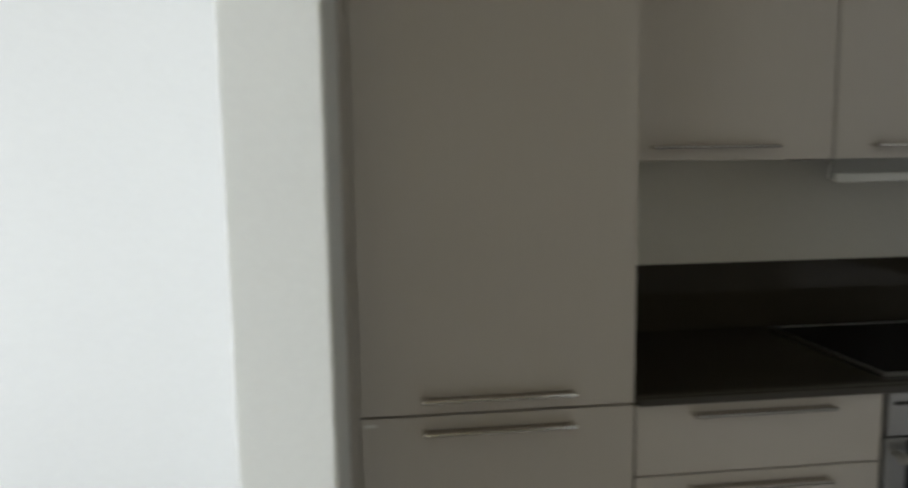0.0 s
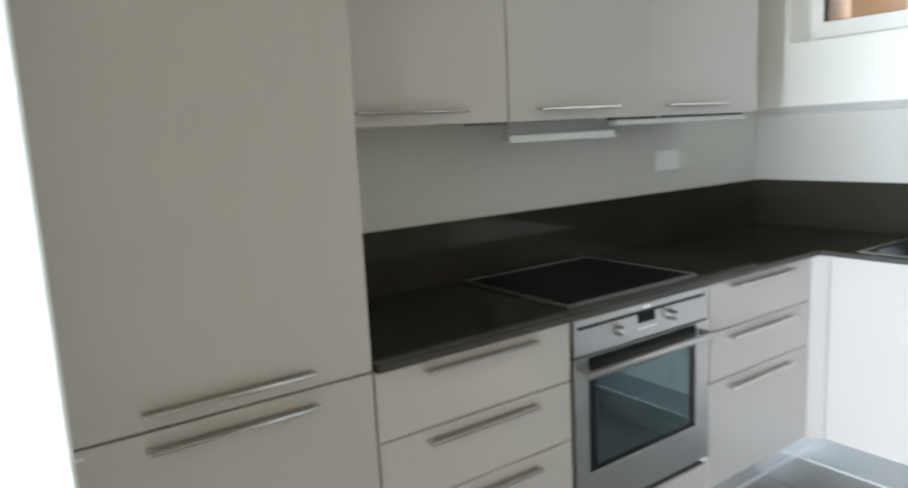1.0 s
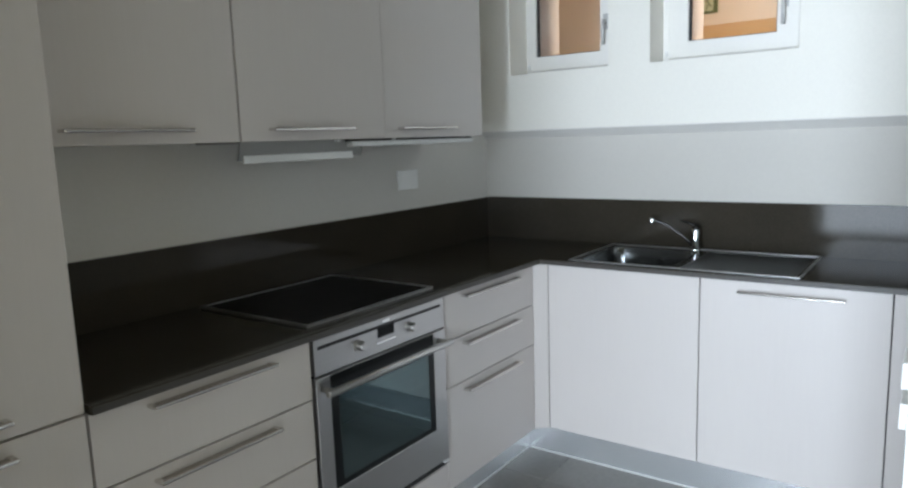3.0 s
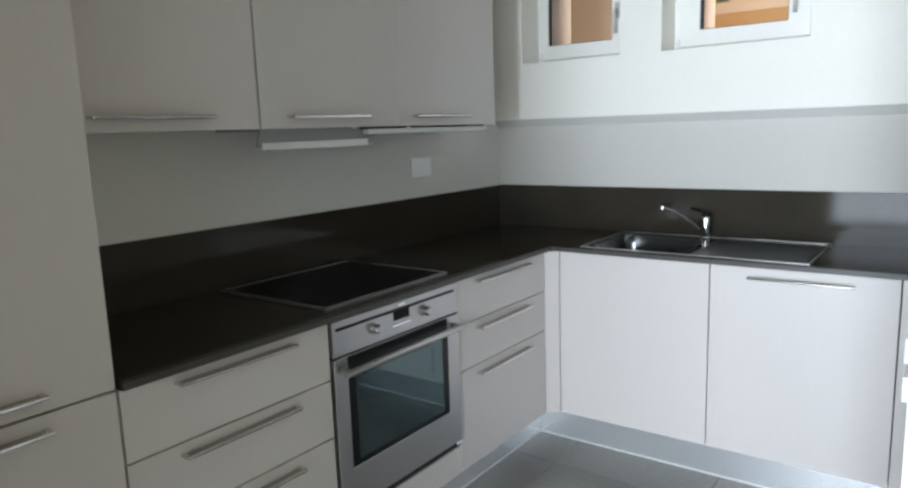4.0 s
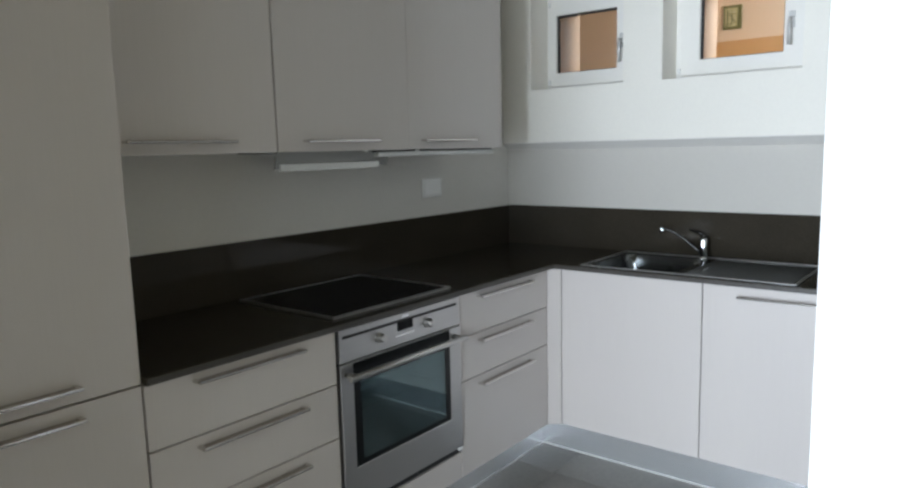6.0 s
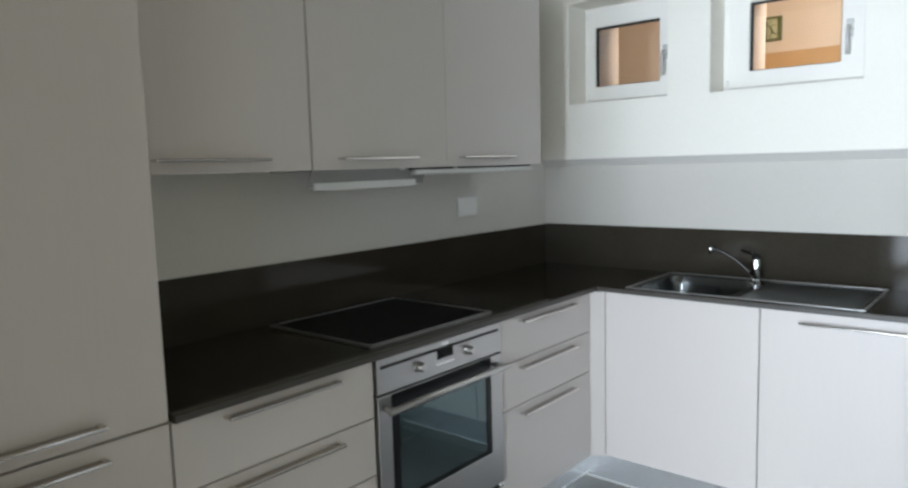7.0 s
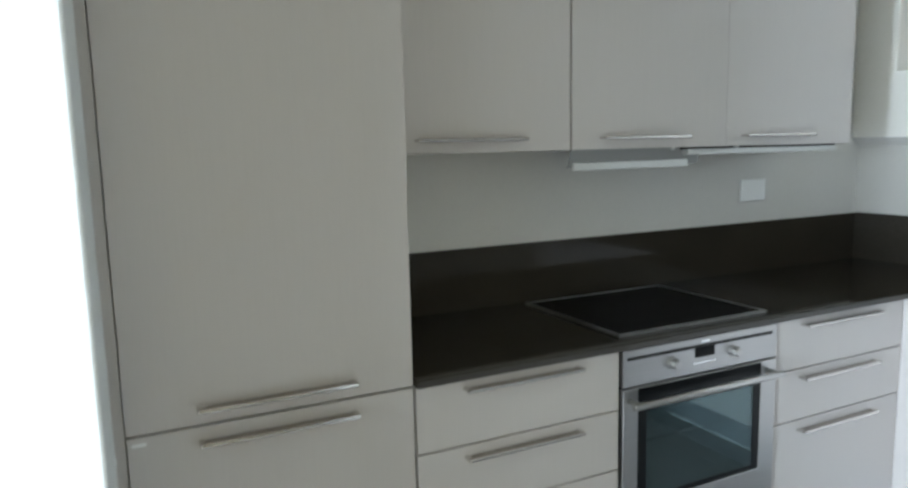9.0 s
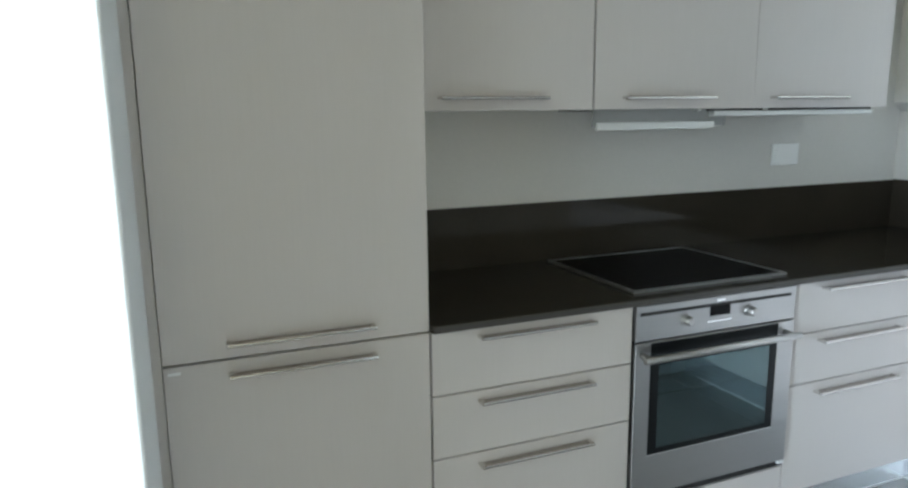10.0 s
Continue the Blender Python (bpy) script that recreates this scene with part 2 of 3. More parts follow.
# ---------------------------------------------------------------- plan
YW = -0.040          # face of the cooker wall
YS = -0.050          # face of its splashback
XE = 2.972           # face of the sink wall
XS = 2.960           # face of its splashback
XU = 2.930           # face of the thicker wall above
YF = -0.600          # fronts along the cooker wall
XF = 2.475           # fronts along the sink wall
ZB, ZT = 0.889, 0.869  # worktop, top and underside
ZC = 2.60            # ceiling
PL = 0.155           # plinth height
LEFT_X, LEFT_Y = -0.029, -1.115   # end of the partition beside the tall cabinet
RIGHT_X, RIGHT_Y = 0.869, -1.954  # end of the partition behind the sink run

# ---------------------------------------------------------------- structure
solid("wall_north", box(-0.08, 3.16, YW, 0.16, 0, ZC), TONED_FOR_LIGHT, "off-white wall behind the cooker, lightened in colour for missing fill light", "wall", kind="structure")
solid("wall_north_room", box(-4.2, -0.08, YW, 0.16, 0, ZC), TONED_ROOM_PAINT, "white wall of the adjoining bright room, greyed against the strong window light", "wall", kind="structure")
NICHES = [(-0.718, -0.216, 1.686, 2.165), (-1.485, -0.907, 1.686, 2.165)]
east = slab_with_holes("x", XU, 3.16, (-2.07, YW), (1.422, ZC), NICHES)
solid("wall_east_lower", box(XE, 3.16, -2.07, YW, 0, 1.384), GREY_WALL, "light grey wall above the sink", "wall", kind="structure")
# rounded-over lower edge of the thicker upper wall
lip = bmesh.new()
prof = [(XU, 1.422), (XU + 0.0015, 1.4185), (XU + 0.005, 1.4155), (XE + 0.004, 1.384), (3.16, 1.384), (3.16, 1.422)]
ends = [[lip.verts.new((x, y, z)) for x, z in prof] for y in (-2.07, YW)]
for k in range(len(prof)):
    lip.faces.new((ends[0][k], ends[0][(k + 1) % 6], ends[1][(k + 1) % 6], ends[1][k]))
lip.faces.new(ends[0])
lip.faces.new(ends[1])
bmesh.ops.recalc_face_normals(lip, faces=lip.faces)
# the underside's shade is put into its colour, darker than the wall above
solid("wall_east_lip", lip, TONED_FOR_LIGHT, "underside of the thicker upper wall, toned darker for its shade", "wall", kind="structure")
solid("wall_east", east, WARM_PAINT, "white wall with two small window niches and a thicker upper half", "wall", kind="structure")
pl = box(-0.150, LEFT_X, LEFT_Y, YW, 0, ZC)
for at_x, radius in ((LEFT_X, 0.005), (-0.150, 0.0012)):  # the plaster corner towards the kitchen is rounder
    bmesh.ops.bevel(pl, geom=[e for e in pl.edges if all(abs(v.co.x - at_x) < 1e-4 and abs(v.co.y - LEFT_Y) < 1e-4 for v in e.verts)],
                    offset=radius, segments=3, affect="EDGES", profile=0.5)
for v in pl.verts:  # the partition runs slightly out of square
    if v.co.x > -0.1:
        v.co.x += 0.009 * (YW - 0.5 - v.co.y) / 0.55 if v.co.y < YW - 0.5 else 0.0
solid("partition_left", pl, PAINT,
      "white plastered partition end beside the tall cabinet", "wall", kind="structure")
solid("partition_right", box(RIGHT_X, 3.36, RIGHT_Y - 0.138, RIGHT_Y, 0, ZC, bevel=0.004), PAINT,
      "white plastered partition end opposite the cooker", "wall", kind="structure")
solid("wall_west", slab_with_holes("x", -4.2, -4.0, (-5.2, YW), (0, ZC), [(-2.77, -0.67, 0.03, 2.32), (-4.72, -3.28, 0.03, 2.32)]), PAINT,
      "white wall with a French window opening and one added for the fill lamp", "wall", kind="structure")
solid("wall_south", slab_with_holes("y", -5.4, -5.2, (-4.2, 3.36), (0, ZC), [(-1.25, 0.55, 0.12, 2.32)]), LOW_BOUNCE_BROWN, "unseen closing wall, brown to cut bounce light, open for the fill lamp", "wall", kind="structure")
solid("wall_south_east", box(3.2, 3.36, -5.2, -2.07, 0, ZC), LOW_BOUNCE_BROWN, "unseen closing wall, brown to cut bounce light", "wall", kind="structure")
solid("ceiling", box(-4.2, 3.36, -5.4, 0.16, ZC, ZC + 0.15), LOW_BOUNCE_CEIL, "unseen ceiling, darkened in colour to cut bounce light", "ceiling", kind="structure")

# the corridor behind the small windows
solid("corridor_wall_far", box(5.6, 5.75, -4.0, 3.0, 2.188, 3.3), BEIGE, "beige painted corridor wall", "wall", kind="structure")
solid("corridor_wall_base", box(5.58, 5.75, -4.0, 3.0, 0, 2.188), ORANGE, "orange-brown lower corridor wall", "wall", kind="structure")
solid("corridor_pier", box(4.55, 5.58, -0.02, 0.9, 0, 3.3), TAN, "tan painted corridor pier", "wall", kind="structure")
solid("corridor_wall_near", slab_with_holes("x", 3.161, 3.375, (-4.0, 3.0), (0, 3.3),
      [(-0.70, -0.258, 1.70, 2.15), (-1.465, -1.002, 1.70, 2.15)]), CREAM,
      "beige corridor side of the kitchen wall", "wall", kind="structure")
solid("corridor_floor", box(3.375, 5.75, -4.0, 3.0, -0.05, 0), TILE, "dark tiled corridor floor", "floor", kind="structure")
solid("corridor_ceiling", box(3.36, 5.75, -4.0, 3.0, 3.3, 3.4), LOW_BOUNCE_CEIL, "unseen corridor ceiling in the same darkened colour", "ceiling", kind="structure")
solid("corridor_end", box(3.36, 5.75, 3.0, 3.1, 0, 3.3), BEIGE, "beige corridor end wall", "wall", kind="structure")
solid("corridor_end_south", box(3.36, 5.75, -4.1, -4.0, 0, 3.3), BEIGE, "beige corridor end wall", "wall", kind="structure")
# ---------------------------------------------------------------- windows


def small_window(name, y0, y1, gy0, gy1):
    """A white frame with one pane and a lever handle; the hinges are on the far jamb."""
    z0, z1, gz0, gz1 = 1.686, 2.165, 1.777, 2.066
    xf = 3.085
    w = thing(name, "small white plastic casement window, closed, with a silver lever handle", "window", (xf, (y0 + y1) / 2, z0),
              kind="structure")
    part("window_frame", slab_with_holes("x", xf + 0.012, xf + 0.072, (y0 + 0.001, y1 - 0.001), (z0 + 0.001, z1 - 0.001),
         [(y0 + 0.04, y1 - 0.04, z0 + 0.035, z1 - 0.035)]), WHITE_PVC, w)
    sash = slab_with_holes("x", xf, xf + 0.055, (y0 + 0.026, y1 - 0.026), (z0 + 0.021, z1 - 0.021), [(gy0, gy1, gz0, gz1)])
    bmesh.ops.recalc_face_normals(sash, faces=sash.faces)
    soften(sash, 0.004)
    s = part("sash", sash, WHITE_PVC, w)
    part("seal", slab_with_holes("x", xf + 0.012, xf + 0.03, (gy0 - 0.004, gy1 + 0.004), (gz0 - 0.004, gz1 + 0.004),
         [(gy0 + 0.004, gy1 - 0.009, gz0 + 0.003, gz1 - 0.009)]), RUBBER, s, "black rubber glazing seal")
    pane = part("pane", box(xf + 0.026, xf + 0.032, gy0, gy1, gz0, gz1), GLASS, s, "clear glass pane")
    pane.visible_shadow = False
    hy = gy0 - 0.03
    h = rod((xf + 0.002, hy, 1.905), (xf - 0.012, hy, 1.905), 0.013, bevel=0.002)
    box(xf - 0.004, xf + 0.002, hy - 0.013, hy + 0.013, 1.87, 1.94, bevel=0.002, bm=h)
    part("handle_base", h, SILVER_LACQUER, s)
    part("handle", tube([(xf - 0.010, hy, 1.905), (xf - 0.03, hy, 1.905), (xf - 0.037, hy, 1.897), (xf - 0.038, hy, 1.86),
                         (xf - 0.036, hy, 1.80)], lambda f: 0.0085), SILVER_LACQUER, s, "silver lever handle")
    for hz in (z0 + 0.035, z1 - 0.05):
        part("hinge_cap", rod((xf - 0.003, y1 - 0.021, hz), (xf - 0.003, y1 - 0.021, hz + 0.022), 0.006), WHITE_PLASTIC, s)
    return w


small_window("window_1", -0.718, -0.216, -0.612, -0.276)
small_window("window_2", -1.485, -0.907, -1.374, -1.020)

# ---------------------------------------------------------------- handles and fronts


def bow_handle(parent, u0, u1, z, face, facing):
    """A slim satin bar on two legs; u runs along the front, which lies at face and looks to -y or -x."""
    out, t, d = 0.034, 0.0042, 0.010
    bm = bmesh.new()

    def place(u, o, zz):
        return (u, face - o, zz) if facing == "y" else (face - o, u, zz)

    def bar(ua, ub, oa, ob_, za, zb, bev, slot=0):
        a, b = place(ua, oa, za), place(ub, ob_, zb)
        piece = box(*sorted((a[0], b[0])), *sorted((a[1], b[1])), za, zb, bevel=bev)
        for f in piece.faces:
            f.material_index = slot
        merged(piece, bm)

    bar(u0, u1, out - d, out, z - t, z + t, 0.003)
    bar(u0 + 0.010, u1 - 0.010, 0.003, out - d + 0.001, z - 0.002, z + 0.0015, 0.0, 1)
    for ua, ub in ((u0, u0 + 0.012), (u1 - 0.012, u1)):
        bar(ua, ub, 0.0, out - 0.003, z - t, z + t, 0.002)
    return part("handle", bm, [NICKEL, DARK_NICKEL], parent, "slim satin nickel bar handle")


def front_y(parent, name, x0, x1, z0, z1, face=YF, thick=0.02, label=""):
    g = 0.002 if face == YF else 0.0003
    return part(name, box(x0 + g, x1 - g, face, face + thick, z0 + g, z1 - g, bevel=0.0012), LAMINATE, parent, label)


def front_x(parent, name, y0, y1, z0, z1, face=XF, thick=0.02, label=""):
    g = 0.002
    return part(name, box(face, face + thick, y0 + g, y1 - g, z0 + g, z1 - g, bevel=0.0012), LAMINATE, parent, label)


# ---------------------------------------------------------------- tall cabinet
tall = thing("tall_cabinet", "tall greige laminate fridge cabinet with two doors beside the worktop", "cabinet", (0.3, -0.3, 0))
part("body", box(0.002, 0.580, YF + 0.0225, YW - 0.003, PL, 2.13), GAP_DARK_CARCASS, tall)
part("side_panel", box(0.5805, 0.5985, YF + 0.0225, YW - 0.003, PL, 2.13, bevel=0.0008), LAMINATE, tall)
d = front_y(tall, "door", -0.005, 0.6, 0.8703, 2.13)
bow_handle(d, 0.127, 0.460, 0.908, YF, "y")
d = front_y(tall, "door", -0.005, 0.6, PL, 0.8692)
bow_handle(d, 0.128, 0.461, 0.837, YF, "y")
part("sticker", box(0.006, 0.032, YF - 0.0006, YF, 0.849, 0.8555), WHITE_PLASTIC, d, "small pale adhesive strip")
part("side_filler", box(LEFT_X + 0.001, -0.0052, YF + 0.007, YF + 0.04, 0.0, 2.13), LAMINATE, tall, "narrow laminate filler strip against the wall")
part("plinth", box(0.002, 0.598, -0.50, -0.485, 0.0, PL - 0.001), ALU, tall, "brushed aluminium plinth")

# ---------------------------------------------------------------- base cabinets, cooker wall


def drawer_cabinet(x0, x1, h0, h1, label):
    c = thing("drawer_cabinet", label, "cabinet", ((x0 + x1) / 2, -0.3, 0), group="base cabinets")
    part("body", box(x0 + 0.002, x1 - 0.002, YF + 0.0225, YW - 0.003, PL, ZT - 0.001), GAP_DARK_CARCASS, c)
    for z0, z1, hz in ((0.699, 0.8665, 0.843), (0.5295, 0.699, 0.671), (PL, 0.5295, 0.498)):
        f = front_y(c, "drawer_front", x0, x1, z0, z1)
        bow_handle(f, h0, h1, hz, YF, "y")
    xp = 2.560 if x1 > 2 else x1
    part("plinth", box(x0, xp, -0.50, -0.485, 0.0, PL - 0.001), ALU, c, "brushed aluminium plinth")
    part("plinth_seal", box(x0, xp - 0.002, -0.503, -0.4985, 0.0005, 0.006), HOOD_LIP, c, "pale plinth seal")
    return c


drawer_cabinet(0.602, 1.198, 0.726, 1.064, "greige laminate base cabinet with three drawers and bar handles")
drawer_cabinet(1.802, 2.434, 1.912, 2.282, "greige laminate corner base cabinet with three drawers")

house = thing("oven_housing", "greige laminate oven housing cabinet with a low front panel", "cabinet", (1.5, -0.3, 0), group="base cabinets")
part("body", slab_with_holes("y", YF + 0.0225, YW - 0.003, (1.2, 1.8), (PL, ZT - 0.001), [(1.216, 1.784, 0.29, 0.86)]), GAP_DARK_CARCASS, house)
front_y(house, "lower_panel", 1.2, 1.8, PL, 0.262)
part("plinth", box(1.2, 1.8, -0.50, -0.485, 0.0, PL - 0.001), ALU, house, "brushed aluminium plinth")

# ---------------------------------------------------------------- oven
oven = thing("oven", "built-in stainless steel oven with dark glass door and two knobs", "oven", (1.5, -0.34, 0.285))
cav = slab_with_holes("y", YF + 0.012, -0.13, (1.220, 1.780), (0.292, 0.858), [(1.262, 1.726, 0.405, 0.742)])
box(1.221, 1.779, -0.129, -0.08, 0.293, 0.857, bm=cav)
part("body", cav, OVEN_CAVITY, oven, "dark enamelled oven cavity")
rack = rod((1.265, YF + 0.040, 0.575), (1.723, YF + 0.040, 0.575), 0.0030, segs=10)
rod((1.265, -0.150, 0.575), (1.723, -0.150, 0.575), 0.0030, segs=10, bm=rack)
for k in range(12):
    rx = 1.285 + k * 0.038
    rod((rx, YF + 0.040, 0.577), (rx, -0.150, 0.577), 0.0011, segs=6, bm=rack)
part("wire_rack", rack, DARK_NICKEL, oven, "wire shelf inside the oven")
panel = part("control_panel", box(1.2035, 1.7965, YF - 0.008, YF + 0.01, 0.760, 0.8635, bevel=0.002), STEEL, oven, "brushed steel control panel")
part("vent_slot", box(1.217, 1.775, YF - 0.0092, YF - 0.0075, 0.8345, 0.8435), GAP_SHADE, panel, "thin dark slot")
part("display", box(1.461, 1.537, YF - 0.0095, YF - 0.0075, 0.806, 0.836, bevel=0.0008), BLACK_GLASS, panel, "small dark display")
part("button_strip", box(1.455, 1.543, YF - 0.0095, YF - 0.0075, 0.788, 0.793, bevel=0.0008), CHROME, panel)
part("badge", box(1.484, 1.516, YF - 0.0092, YF - 0.0075, 0.849, 0.855), CHROME, panel)
for kx in (1.377, 1.612):
    k = rod((kx, YF - 0.008, 0.806), (kx, YF - 0.013, 0.806), 0.019, bevel=0.001, segs=28)
    rod((kx, YF - 0.012, 0.806), (kx, YF - 0.033, 0.806), 0.0148, 0.0132, bevel=0.003, segs=28, bm=k)
    box(kx - 0.0015, kx + 0.0015, YF - 0.0345, YF - 0.03, 0.808, 0.821, bm=k)
    part("knob", k, KNOB_STEEL, panel, "round chrome knob")
door = slab_with_holes("y", YF - 0.010, YF + 0.01, (1.2035, 1.7965), (0.288, 0.7545), [(1.256, 1.732, 0.413, 0.7515)])
bmesh.ops.recalc_face_normals(door, faces=door.faces)
soften(door, 0.0015, 1)
odoor = part("door", door, STEEL, oven, "brushed steel door frame")
pane = part("glass", box(1.254, 1.734, YF - 0.0075, YF + 0.008, 0.411, 0.7525), OVEN_GLASS, odoor, "dark reflecting glass")
pane.visible_shadow = False
part("glass_border", slab_with_holes("y", YF - 0.0086, YF - 0.0076, (1.2565, 1.7315), (0.4135, 0.751), [(1.287, 1.704, 0.430, 0.685)]),
     OVEN_RIM, odoor, "black printed border")
hb = rod((1.206, YF - 0.050, 0.720), (1.780, YF - 0.050, 0.720), 0.0105, bevel=0.003)
for hx in (1.228, 1.758):
    rod((hx, YF - 0.008, 0.720), (hx, YF - 0.05, 0.720), 0.0095, bm=hb)
part("handle", hb, KNOB_STEEL, odoor, "round steel bar handle")
# dark strip in place of the shadow in the gap below the door
part("bottom_trim", box(1.2035, 1.7965, YF - 0.004, YF + 0.012, 0.268, 0.2855, bevel=0.001), GAP_SHADE, oven, "dark strip for the shade in the gap under the oven")
part("corner_clip", box(1.770, 1.7965, YF - 0.011, YF - 0.003, 0.278, 0.287, bevel=0.001), WHITE_PLASTIC, oven)

# ---------------------------------------------------------------- sink run
sinkbase = thing("sink_cabinet", "pale greige laminate sink base cabinet with a plain door", "cabinet", (2.72, -0.95, 0), group="base cabinets")
part("body", slab_with_holes("z", PL, ZT - 0.001, (XF + 0.0225, XE - 0.003), (-1.262, -0.625), [(XF + 0.04, XE - 0.02, -1.245, -0.64)]), GAP_DARK_CARCASS, sinkbase)
cf = bmesh.new()
prof = [(2.4355, YF - 0.001), (XF - 0.001, -0.6465), (XF + 0.018, -0.6465), (XF + 0.018, YF + 0.003), (2.4355, YF + 0.003)]
ends = [[cf.verts.new((x, y, z)) for x, y in prof] for z in (PL, ZT - 0.003)]
for k in range(5):
    cf.faces.new((ends[0][k], ends[0][(k + 1) % 5], ends[1][(k + 1) % 5], ends[1][k]))
cf.faces.new(ends[0])
cf.faces.new(ends[1])
bmesh.ops.recalc_face_normals(cf, faces=cf.faces)
part("corner_filler", cf, LAMINATE, sinkbase, "narrow corner filler strip")
front_x(sinkbase, "door", -1.264, -0.648, PL, 0.8665)
part("plinth", box(2.56, 2.575, -1.264, -0.502, 0.0, PL - 0.001), ALU, sinkbase, "brushed aluminium plinth")
part("plinth_seal", box(2.557, 2.562, -1.264, -0.505, 0.0005, 0.006), HOOD_LIP, sinkbase, "pale plinth seal")

dish = thing("dishwasher_cabinet", "pale greige laminate dishwasher front with a bar handle", "cabinet", (2.72, -1.56, 0), group="base cabinets")
part("body", slab_with_holes("z", PL, ZT - 0.001, (XF + 0.0225, XE - 0.003), (-1.858, -1.266), [(XF + 0.04, XE - 0.02, -1.84, -1.28)]), GAP_DARK_CARCASS, dish)
d = front_x(dish, "door", -1.860, -1.264, PL, 0.8665)
bow_handle(d, -1.732, -1.398, 0.830, XF, "x")
part("plinth", box(2.56, 2.575, -1.860, -1.264, 0.0, PL - 0.001), ALU, dish, "brushed aluminium plinth")
part("plinth_seal", box(2.557, 2.562, -1.860, -1.264, 0.0005, 0.006), HOOD_LIP, dish, "pale plinth seal")

endp = thing("end_panel", "narrow pale laminate end panel beside the partition", "panel", (2.72, -1.905, 0))
front_x(endp, "front", RIGHT_Y + 0.002, -1.8602, PL, 0.8665)
part("side", box(XF + 0.022, XE - 0.003, -1.945, -1.925, PL, ZT - 0.001), GAP_DARK_CARCASS, endp)
part("plinth", box(2.56, 2.575, RIGHT_Y + 0.002, -1.860, 0.0, PL - 0.001), ALU, endp)

# ---------------------------------------------------------------- worktop and splashback
SX0, SX1, SY0, SY1 = 2.461, 2.925, -1.597, -0.747
top = thing("worktop", "dark brown satin laminate worktop running round the corner", "worktop", (1.8, -0.3, ZT))
bm = slab_with_holes("z", ZT, ZB, (0.602, XS - 0.0004), (-1.948, YS - 0.0004),
                     [(0.602, XF - 0.020, -1.948, YF - 0.020), (SX0 + 0.02, SX1 - 0.02, SY0 + 0.02, SY1 - 0.02)])
bmesh.ops.bevel(bm, geom=[e for e in bm.edges if abs(e.verts[0].co.z - ZB) < 1e-5 and abs(e.verts[1].co.z - ZB) < 1e-5 and e.calc_face_angle(0) > 1
                                and max(v.co.x for v in e.verts) < SX0 and max(v.co.y for v in e.verts) < YF],
                offset=0.003, segments=2, affect="EDGES", profile=0.5)
part("slab", bm, STONE, top)
# added strips that carry the paler, light-catching tone of the front edges
part("edge_band", box(0.604, XF - 0.0212, YF - 0.0212, YF - 0.0195, ZT + 0.0005, ZB - 0.0035), STONE_EDGE_LIT, top, "dull front edge strip, slightly paler for the light it catches")
part("edge_band", box(XF - 0.0212, XF - 0.0195, -1.947, YF - 0.0215, ZT + 0.0005, ZB - 0.0035), STONE_EDGE_LIT, top, "dull front edge strip, slightly paler for the light it catches")
sb = thing("splashback", "dark brown laminate splashback along two walls", "splashback", (1.8, YS, ZB))
part("back_panel", box(0.602, XE - 0.001, YS, YW - 0.0005, ZT, 1.091), STONE, sb)
part("side_panel", box(XS, XE - 0.0005, RIGHT_Y + 0.002, YS - 0.0003, ZT, 1.094), STONE, sb)

# ---------------------------------------------------------------- hob
hob = thing("hob", "black ceramic hob with a thin steel frame, set in the worktop", "hob", (1.5, -0.32, ZB))
part("frame", slab_with_holes("z", ZB + 0.0003, ZB + 0.007, (1.222, 1.798), (-0.566, -0.085), [(1.232, 1.788, -0.556, -0.095)]), STEEL, hob, "thin steel edge")
part("glass", box(1.2315, 1.7885, -0.5565, -0.0945, ZB + 0.0003, ZB + 0.0055), BLACK_GLASS, hob, "black ceramic glass")

# ---------------------------------------------------------------- sink
sink = thing("sink", "stainless steel inset sink with one bowl and a ribbed drainer", "sink", (2.7, -1.2, ZB))
BX0, BX1, BY0, BY1 = 2.490, 2.862, -1.150, -0.780
rim = slab_with_holes("z", ZB + 0.0003, ZB + 0.004, (SX0, SX1), (SY0, SY1), [(BX0, BX1, BY0, BY1), (2.482, 2.895, -1.578, -1.185)])
part("rim", rim, DARK_MIRROR_STEEL, sink)
edge = bmesh.new()
for x0, x1, y0, y1 in ((SX0, SX0 + 0.009, SY0, SY1), (SX1 - 0.009, SX1, SY0, SY1), (SX0 + 0.0092, SX1 - 0.0092, SY0, SY0 + 0.009),
                       (SX0 + 0.0092, SX1 - 0.0092, SY1 - 0.009, SY1)):
    box(x0, x1, y0, y1, ZB + 0.0035, ZB + 0.0075, bevel=0.0015, bm=edge)
# brighter steel than the rim, for the highlight along the edge
part("raised_edge", edge, STEEL, sink)


